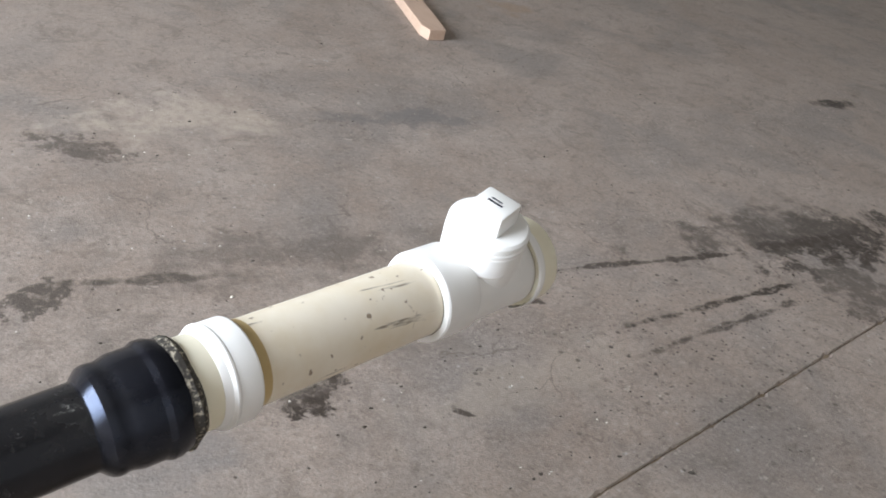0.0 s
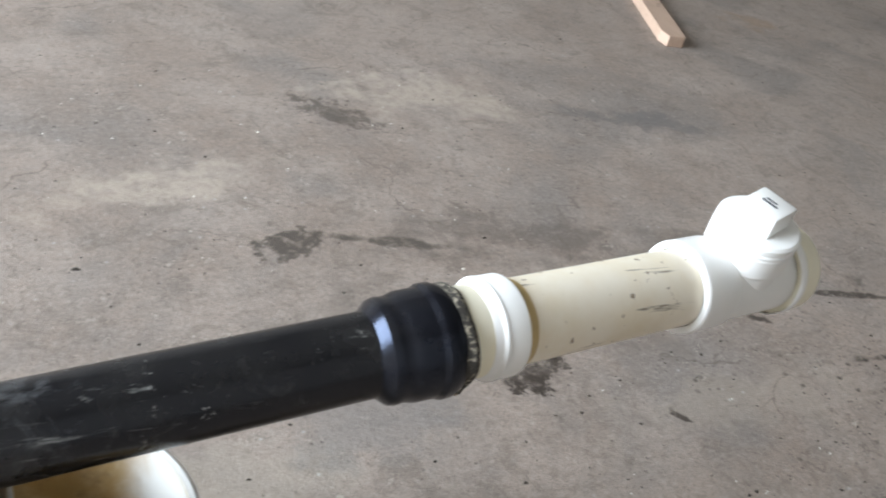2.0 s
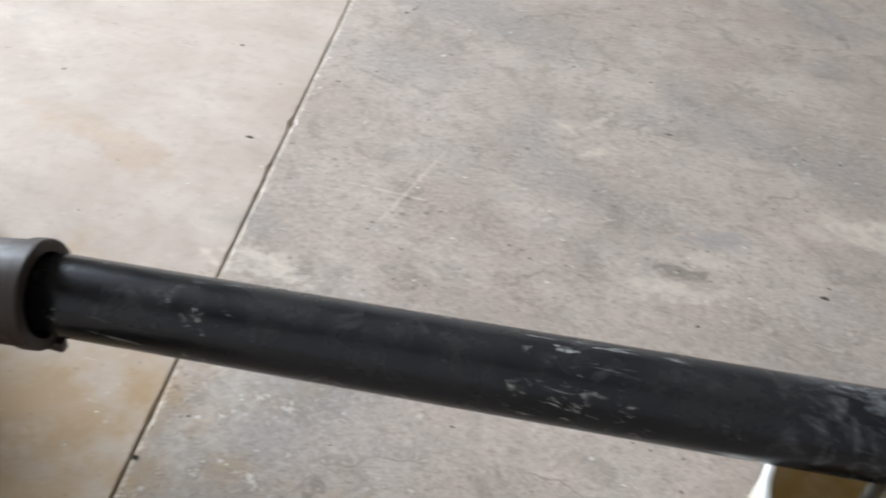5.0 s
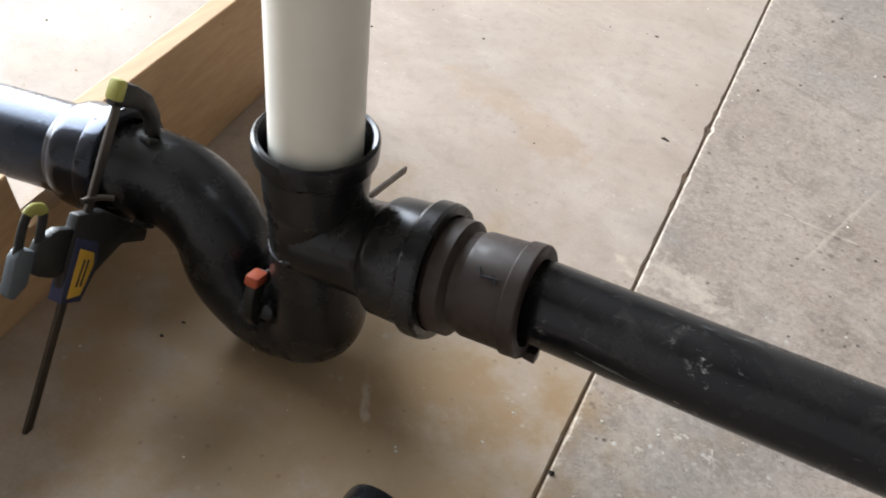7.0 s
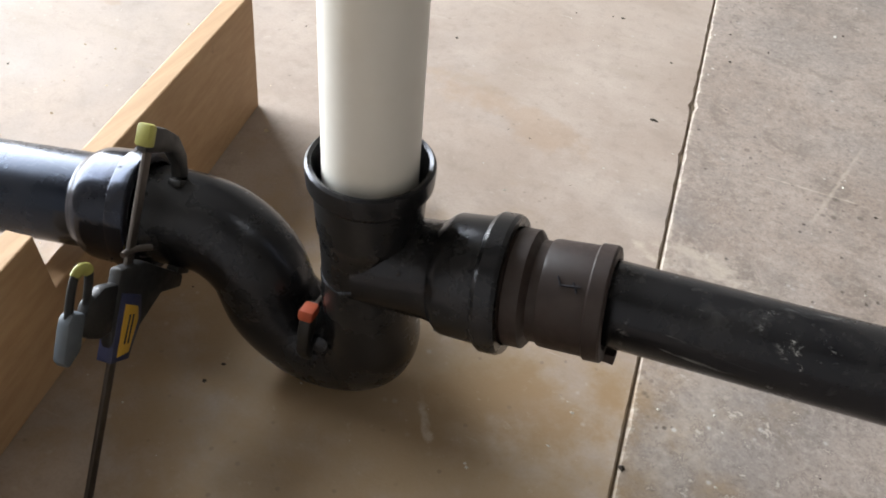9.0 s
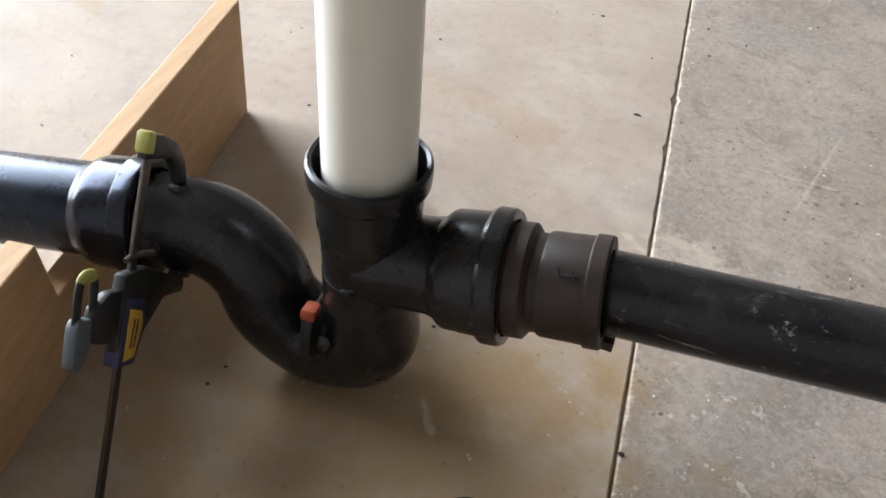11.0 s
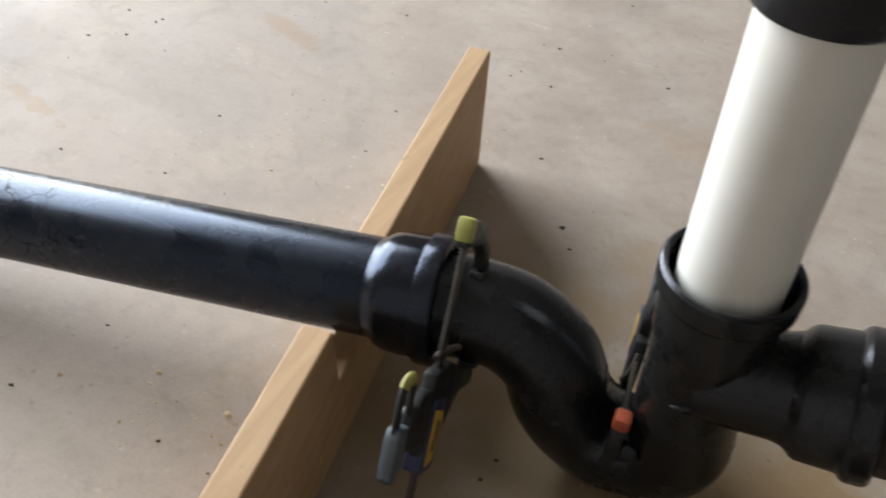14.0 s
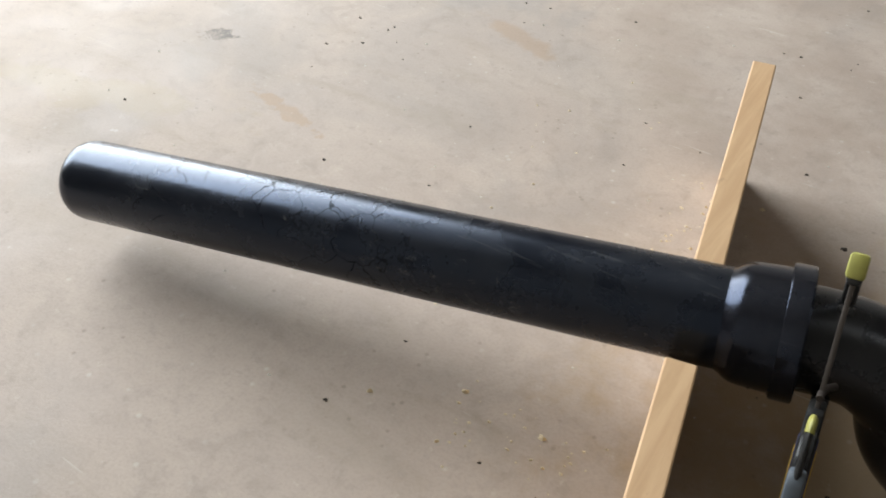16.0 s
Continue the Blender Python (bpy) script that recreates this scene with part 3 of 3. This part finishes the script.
def build_coupling():
    c = thing("rubber_coupling", "dark brown rubber reducer coupling between trap and pipe", "coupling")
    part("inner_ring", fitting(on_o(0.385), OD, [(0, 0.05), (0, 0.0560), (0.018, 0.0570), (0.020, 0.0585), (0.036, 0.0585), (0.038, 0.0560), (0.042, 0.0500), (0.055, 0.0495), (0.055, 0.043)]), RUBBER, c)
    part("sleeve", fitting(on_o(0.436), OD, [(0, 0.046), (0, 0.0520), (0.003, 0.0530), (0.044, 0.0540), (0.046, 0.0565), (0.060, 0.0565), (0.062, 0.0550), (0.062, 0.0440), (0.02, 0.043)]), RUBBER, c)
    for a, b in (((0.452, -0.62, 0.79), (0.470, -0.60, 0.81)), ((0.462, -0.55, 0.84), (0.468, -0.68, 0.74)), ((0.452, -0.62, 0.79), (0.447, -0.5, 0.87))):
        ends = [on_o(x) + Vector((0, y, z)).normalized() * 0.0537 for x, y, z in (a, b)]
        part("tear", sweep(ends, 0.0011, 8), INK, c, "dark tear in the rubber")
    part("torn_lip", prism([(0, 0), (0.03, 0.004), (0.028, 0.016), (0.012, 0.012)], 0.01, Matrix.Translation(on_o(0.486) + Vector((0, -0.012, -0.0555))) @ pose(0, 0, 0, 90, 8, 0), 0.001), RUBBER, c)


RISER_FOOT, RISER_UP = Vector((0.2590, -0.1958, 0.2)), Vector((-0.0090, -0.0244, 0.9997)).normalized()


def build_trap():
    t = thing("drain_trap", "black cast-iron drain trap with an upright hub and side outlet", "trap")
    path = spline([(-0.005, -0.2195, 0.1785), (0.036, -0.2030, 0.1735), (0.0786, -0.1935, 0.1655), (0.119, -0.1939, 0.1412), (0.1417, -0.1965, 0.0957), (0.1688, -0.1924, 0.0662), (0.2018, -0.1905, 0.0555), (0.2460, -0.1890, 0.0690), (0.2640, -0.1920, 0.1000), (0.2620, -0.1945, 0.1450), (0.2590, -0.1958, 0.2)], 8)
    part("bend", sweep(path, lambda k: 0.0535 - 0.0045 * min(1, max(0, (k - 0.75) / 0.25)), 56), SATIN, t)
    part("riser_hub", lathe(RISER_FOOT, RISER_UP, [(0.0, 0.0480), (0.030, 0.0488), (0.056, 0.0502), (0.060, 0.0520), (0.066, 0.0524), (0.090, 0.0535), (0.108, 0.0545), (0.112, 0.0580), (0.116, 0.0603), (0.131, 0.0612), (0.136, 0.0606), (0.1385, 0.0580), (0.137, 0.0545), (0.10, 0.0525), (0.08, 0.0490), (0.078, 0.0)]), SATIN, t, "flared black hub holding the riser")
    part("outlet", fitting(OA, OD, [(0, 0.0), (0, 0.0490), (0.070, 0.0505), (0.080, 0.0530), (0.088, 0.0600), (0.092, 0.0620), (0.128, 0.0640), (0.130, 0.0675), (0.134, 0.0700), (0.149, 0.0700), (0.153, 0.0680), (0.153, 0.0595), (0.110, 0.0580)]), SATIN, t, "black side hub with a raised band")
    # ridge added for the highlight in the crease where the side outlet leaves the upright
    crease_ridge = spline([(0.252, -0.2425, 0.198), (0.275, -0.2430, 0.212), (0.297, -0.2405, 0.232), (0.313, -0.2355, 0.250)], 6)
    part("crease_ridge", sweep(crease_ridge, 0.0034, 12), SATIN, t)
    lug = lathe((0.226, -0.236, 0.104), (0.1, -0.85, 0.35), [(-0.02, 0.013), (0.0, 0.012), (0.005, 0.009), (0.007, 0.0)], 24)
    part("bolt_lug", lug, SATIN, t)


def build_riser():
    r = thing("riser_pipe", "upright grimy white plastic riser pipe set in the trap hub", "pipe")
    part("barrel", lathe(RISER_FOOT + RISER_UP * 0.081, RISER_UP, [(0, 0.038), (0, 0.0453), (0.34, 0.0453), (0.34, 0.038)]), RISER, r)
    c = thing("riser_coupling", "black rubber coupling on top of the riser pipe", "coupling")
    part("sleeve", lathe(RISER_FOOT + RISER_UP * 0.377, RISER_UP, [(0, 0.0454), (0, 0.0530), (0.003, 0.0550), (0.09, 0.0550), (0.09, 0.0)]), SATIN, c)


def build_left_pipe():
    p = thing("outlet_pipe", "wide black coated iron pipe resting in a notched plank", "pipe")
    r, a = 0.0525, on_l(-0.280)
    n = 0.583 + 0.280
    part("barrel", lathe(a, LD, [(0, r - 0.01), (0, r), (n - 0.024, r), (n - 0.013, r - 0.0016), (n - 0.006, r - 0.005), (n - 0.001, r - 0.0105), (n, r - 0.014), (n - 0.004, r - 0.016), (n - 0.08, r - 0.012), (n - 0.08, 0)]), COATED, p)
    part("hub", lathe(on_l(-0.243), -LD, [(0, 0.0528), (0.004, 0.0545), (0.010, 0.0588), (0.016, 0.0612), (0.024, 0.0624), (0.0538, 0.0634), (0.0542, 0.0676), (0.0560, 0.0684), (0.0740, 0.0684), (0.0757, 0.0676), (0.0765, 0.0620), (0.074, 0.054), (0.05, 0.054)], 72), GLOSSY, p, "black hub with a raised band")
    # pitted rim of the band and hardened drips on the hub
    rnd = random.Random(11)
    d, u, v = frame_of(-LD)
    bm = bmesh.new()
    for k in range(34):
        t, q = rnd.uniform(0, 2 * math.pi), rnd.choice((0.0545, 0.0545, 0.057, 0.030, 0.036))
        o = on_l(-0.243) + d * (q + rnd.uniform(-0.001, 0.002)) + (u * math.cos(t) + v * math.sin(t)) * (0.0674 if q > 0.05 else 0.0628)
        bmesh.ops.create_icosphere(bm, subdivisions=1, radius=rnd.uniform(0.0008, 0.0019), matrix=Matrix.Translation(o))
    tagged(part("paint_drip", bm, GLOSSY, p, "hardened beads of black paint"), kind="stuff")


build_long_pipe()
build_white_end()
build_coupling()
build_trap()
build_riser()
build_left_pipe()

# ---- plank, bucket, stick ----


def build_plank():
    """A plank on edge with a notch cut for the pipe."""
    far, near = Vector((-0.164, 0.237)), Vector((0.0075, -0.667))
    d = (near - far).normalized()
    n = (near - far).length
    h, th = 0.197, 0.031
    c = 0.478
    near_w = 0.091
    outline = [(0, 0), (n, 0), (n, h), (c + near_w, h), (c + near_w - 0.012, 0.112), (c - 0.036, 0.112), (c - 0.0555, 0.134), (c - 0.0565, 0.172), (c - 0.048, h), (0, h)]
    side = Vector((d.y, -d.x, 0))
    m = Matrix(((d.x, 0, -side.x, far.x + side.x * th / 2), (d.y, 0, -side.y, far.y + side.y * th / 2), (0, 1, 0, 0), (0, 0, 0, 1)))
    ob = link("plank", prism(outline, th, m, 0.002), WOOD, smooth=False)
    tagged(ob, "sawn lumber plank on edge with a notch under the pipe", "plank")


def grime():
    m = Mat("brown_stained_plastic", 0.4)
    n1, n2 = m.noise(7, 6, 0.65, distort=0.6), m.noise(24, 5, 0.7)
    c = m.mix(m.ramp(n1, 0.22, 0.52), (0.64, 0.54, 0.38), (0.40, 0.26, 0.10))
    c = m.mix(m.ramp(n2, 0.52, 0.7, 0, 0.6), c, (0.20, 0.12, 0.05))
    c = m.mix(m.blob(1.47, -0.13, 0.07, 0.14, 0, 0.5, n1, 0.6), c, (0.72, 0.71, 0.67))
    m.color(c)
    return m.mat


def build_bucket():
    b = thing("bucket", "dirty white plastic bucket standing open under the pipe", "bucket")
    c = Vector((1.343, -0.1660, 0))
    h, rt, rb = 0.228, 0.126, 0.107
    part("shell", lathe(c, (0, 0, 1), [(0.004, 0.0), (0.004, rb - 0.004), (0.0, rb), (h - 0.05, rt - 0.004), (h - 0.048, rt + 0.003), (h - 0.042, rt + 0.003), (h - 0.040, rt - 0.003), (h - 0.004, rt), (h, rt - 0.001), (h, rt - 0.004), (h - 0.05, rt - 0.0065), (0.010, rb - 0.003), (0.010, 0.0)], 72), plastic("bucket_plastic", (0.74, 0.73, 0.68), (0.45, 0.33, 0.17), 0.75, 0.4), b)
    part("rim", lathe(c, (0, 0, 1), [(h - 0.010, rt + 0.0005), (h - 0.010, rt + 0.004), (h, rt + 0.005), (h + 0.003, rt + 0.001), (h + 0.002, rt - 0.004)], 72), PVC, b)
    part("lining", lathe(c, (0, 0, 1), [(h - 0.006, rt - 0.0048), (h - 0.05, rt - 0.0072), (0.012, rb - 0.0038)], 72), grime(), b, "brown-stained inner wall")
    part("residue", lathe(c, (0, 0, 1), [(0.030, 0.0), (0.032, 0.06), (0.028, 0.1040)], 48, wobble=0.05), plain("brown_sludge", (0.10, 0.065, 0.03), 0.3), b, "brown residue on the bucket's bottom")


def build_stick():
    tip, back = Vector((3.485, 1.600, 0.0)), Vector((3.655, 2.010, 0.0))
    d = (back - tip).normalized()
    n = 1.25
    side = Vector((d.y, -d.x, 0))
    w = 0.044
    outline = [(-w, 0.0), (-w * 0.55, -0.05), (w * 0.9, -0.03), (w, 0.0), (w, n), (-w, n)]
    outline = [(x, y) for x, y in outline]
    m = Matrix(((side.x, d.x, 0, tip.x), (side.y, d.y, 0, tip.y), (0, 0, 1, 0.019), (0, 0, 0, 1)))
    tagged(link("lumber_offcut", prism(outline, 0.038, m, 0.003), PINE, smooth=False), "planed pale pine offcut lying on the concrete", "lumber")


def build_strut():
    """A bright tube standing in the bucket under the pipe."""
    s = thing("support_strut", "bright metal strut standing in the bucket under the pipe", "strut")
    foot, head = Vector((1.3200, -0.1400, 0.031)), Vector((1.3077, -0.1499, 0.2965))
    d = (head - foot).normalized()
    n = (head - foot).length
    part("tube", lathe(foot, d, [(0, 0.0), (0, 0.0112), (n * 0.74, 0.0112), (n * 0.74, 0.0)], 6), BRASS, s, "brassy six-sided metal tube")
    part("rod", lathe(foot + d * n * 0.72, d, [(0, 0.0), (0, 0.0088), (n * 0.28, 0.0088), (n * 0.28, 0.0)], 24), STEEL, s)
    clip = foot + d * n * 0.66
    part("clip", lathe(clip, d, [(0, 0.010), (0, 0.0150), (0.002, 0.0165), (0.011, 0.0165), (0.013, 0.0150), (0.013, 0.010)], 24), INK, s, "black plastic clip")
    part("clip_tab", box((0.036, 0.010, 0.010), Matrix.Translation(clip + Vector((-0.012, -0.012, 0.006))) @ pose(0, 0, 0, 0, 0, 8), 0.002), INK, s)


def build_clamp(p0, along_bar, reach, length, tip, label):
    """A one-handed bar clamp: bar, fixed jaw, sliding jaw, trigger and grip."""
    b = Vector(along_bar).normalized()
    j = Vector(reach)
    j = (j - b * j.dot(b)).normalized()
    m = Matrix((j, b.cross(j), b)).transposed().to_4x4()
    m = Matrix.Translation(Vector(p0)) @ m @ Matrix.Scale(0.952, 4)
    c = thing("bar_clamp", label, "clamp", "bar clamps on the trap")

    def add(name, bm, mat, to=None, tag=""):
        bm.transform(m)
        return part(name, bm, mat, to or c, tag)

    flat = pose(0, 0, 0, 90, 0, 0)   # outline x: reach, y: along the bar
    lay = Matrix(((1, 0, 0, 0), (0, 0, 1, 0), (0, 1, 0, 0), (0, 0, 0, 1)))
    add("bar", box((0.011, 0.0050, length + 0.01), pose(0, 0, length / 2), 0.001), DARKSTEEL, None, "dark steel bar")
    arm = add("fixed_jaw", prism([(-0.012, -0.014), (0.018, -0.015), (0.045, -0.009), (0.066, 0.010), (0.077, 0.036), (0.060, 0.038), (0.052, 0.022), (0.035, 0.010), (0.014, 0.012), (-0.012, 0.014)], 0.014, lay, 0.004), JAW, None, "black plastic fixed jaw")
    add("end_cap", box((0.0145, 0.0175, 0.025), pose(-0.007, 0, -0.004), 0.004), tip, arm, "coloured end cap of the bar")
    add("pad", box((0.024, 0.017, 0.009), pose(0.069, 0, 0.043), 0.003), JAW, arm)
    body = add("slider", prism([(-0.020, 0.135), (0.020, 0.128), (0.060, 0.138), (0.098, 0.146), (0.098, 0.162), (0.060, 0.166), (0.030, 0.200), (0.020, 0.232), (-0.010, 0.235), (-0.022, 0.190)], 0.016, lay, 0.004), JAW, None, "black plastic sliding jaw")
    add("pad", box((0.024, 0.017, 0.009), pose(0.096, 0, 0.142), 0.003), JAW, body)
    add("side_plate", prism([(-0.014, 0.160), (0.020, 0.164), (0.026, 0.188), (0.016, 0.234), (-0.014, 0.236)], 0.0185, lay, 0.001), NAVY, body, "navy plastic side plate")
    add("label_plate", prism([(-0.006, 0.172), (0.016, 0.176), (0.020, 0.190), (0.012, 0.226), (-0.006, 0.230)], 0.0205, lay, 0.0005), YELLOW, body, "yellow plate with an unreadable dark mark")
    for k in range(2):
        add("mark", box((0.003, 0.0210, 0.032), pose(0.003 + 0.006 * k, 0, 0.20) @ pose(0, 0, 0, 0, -4, 0), 0), INK, body)
    add("lever", sweep([Vector(p) for p in ((-0.012, 0, 0.122), (-0.004, 0, 0.118), (0.012, 0.004, 0.114), (0.022, 0.010, 0.112))], 0.0035, 12), DARKSTEEL, body, "bent steel release lever")
    grip = add("grip", prism([(-0.016, 0.150), (-0.040, 0.152), (-0.062, 0.168), (-0.066, 0.200), (-0.050, 0.206), (-0.030, 0.208), (-0.014, 0.200)], 0.014, lay, 0.004), JAW, None, "black plastic grip")
    add("grip_end", prism([(-0.064, 0.176), (-0.084, 0.176), (-0.088, 0.186), (-0.086, 0.226), (-0.076, 0.232), (-0.062, 0.214)], 0.0155, lay, 0.004), GREYPL, grip, "grey rubber grip end")
    ring = spline([(-0.081, 0, 0.182), (-0.083, 0, 0.155), (-0.080, 0, 0.138), (-0.070, 0, 0.133), (-0.061, 0, 0.139), (-0.057, 0, 0.170)], 8)
    add("trigger", sweep(ring, 0.0034, 12, flat=1.7), JAW, grip, "black looped trigger")
    add("trigger_tip", sweep(ring[14:32], 0.0042, 12, flat=1.6), OLIVE if tip != ORANGE else JAW, grip, "coloured trigger tip")
    return c


def build_floor_pipe():
    p = thing("pipe_offcut", "short black pipe offcut lying on the concrete floor", "pipe")
    d = Vector((0.02, -1.0, 0.0)).normalized()
    part("barrel", lathe((0.4522, -0.330, 0.0405), d, [(0.36, 0.034), (0.0, 0.034), (0.0, 0.039), (0.003, 0.040), (0.36, 0.040), (0.36, 0.034)], 40), BLACK, p)


def build_chain():
    """A small heap of dark links by the offcut."""
    c = thing("chain", "dark steel chain heaped on the floor beside the offcut", "chain")
    rnd = random.Random(5)
    for k in range(9):
        x, y = 4.02 + 0.035 * k + rnd.uniform(-0.01, 0.01), 2.27 - 0.012 * k + rnd.uniform(-0.03, 0.03)
        ring = [Vector((0.028 * math.cos(t), 0.016 * math.sin(t), 0)) for t in [i * math.pi / 8 for i in range(17)]]
        bm = sweep(ring, 0.006, 8, caps=False)
        bm.transform(pose(x, y, 0.012 + rnd.uniform(0, 0.016), rnd.uniform(-25, 25), rnd.uniform(-25, 25), rnd.uniform(0, 180)))
        part("link", bm, DARKSTEEL, c)


def build_dark_base():
    """Low dark base of an unidentified object farther back on the slab; the stem is added."""
    f = thing("dark_base", "low dark rounded base of an unidentified object on the concrete slab", "equipment")
    outline = [(0.11 * math.cos(t) * (1.35 if math.cos(t) > 0 else 1.0), 0.10 * math.sin(t)) for t in [k * math.pi / 14 for k in range(28)]]
    part("base", prism(outline, 0.05, pose(2.270, 2.265, 0.025, 0, 0, 20), 0.008), INK, f)
    part("stem", lathe((2.285, 2.28, 0.049), (0, 0, 1), [(0, 0.045), (0.01, 0.036), (0.09, 0.034), (0.10, 0.030), (0.10, 0.0)], 32), DARKSTEEL, f)


def scatter(name, count, areas, low, high, material, label, seed):
    """Loose crumbs lying on the floor."""
    rnd = random.Random(seed)
    bm = bmesh.new()
    for k in range(count):
        x0, x1, y0, y1 = areas[k % len(areas)]
        r = rnd.uniform(low, high) * (1.8 if rnd.random() < 0.06 else 1.0)
        x, y = rnd.uniform(x0, x1), rnd.uniform(y0, y1)
        vs = []
        for i in range(5):
            t = i * 2 * math.pi / 5 + rnd.uniform(-0.4, 0.4)
            vs.append(bm.verts.new((x + r * math.cos(t) * rnd.uniform(0.6, 1.5), y + r * math.sin(t) * rnd.uniform(0.5, 1.1), 0.0)))
        top = bm.verts.new((x + r * rnd.uniform(-0.3, 0.3), y + r * rnd.uniform(-0.3, 0.3), r * rnd.uniform(0.5, 1.0)))
        for i in range(5):
            bm.faces.new((vs[i], vs[(i + 1) % 5], top))
    tagged(link(name, bm, material, smooth=False), label, "debris", kind="stuff")


build_plank()
build_bucket()
build_stick()
build_strut()
build_clamp((0.0315, -0.2330, 0.2955), (0.048, -0.219, -0.293), (0.0, 0.80, -0.60), 0.388, OLIVE, "dark steel bar clamp with yellow pads gripping the trap")
build_clamp((0.2120, -0.2360, 0.1400), (-0.0604, 0.3892, -0.1102), (-0.06, 0.10, -0.96), 0.430, ORANGE, "steel bar clamp with an orange pad gripping the lower bend")
build_floor_pipe()
build_chain()
build_dark_base()
scatter("sawdust", 110, [(-0.30, -0.12, -0.42, -0.30), (-0.22, -0.17, 0.0, 0.2), (-0.55, -0.1, -0.5, 0.4)], 0.0010, 0.0030, plain("sawdust_flakes", (0.66, 0.54, 0.36), 0.9), "pale sawdust flakes on the floor by the plank", 8)
ALL = [(-1.6, 0.5, -0.45, 1.2), (0.5, 2.6, -0.3, 1.3), (2.2, 4.2, -0.3, 1.6), (2.0, 3.4, -0.2, 0.3)]
scatter("dark_grit", 480, ALL, 0.0012, 0.0040, plain("dark_crumbs", (0.05, 0.04, 0.03), 0.9), "dark crumbs scattered over the concrete floor", 3)
scatter("pale_chips", 300, ALL[:2], 0.0010, 0.0026, plain("pale_crumbs", (0.62, 0.58, 0.50), 0.9), "pale chips and sawdust scattered on the floor", 4)
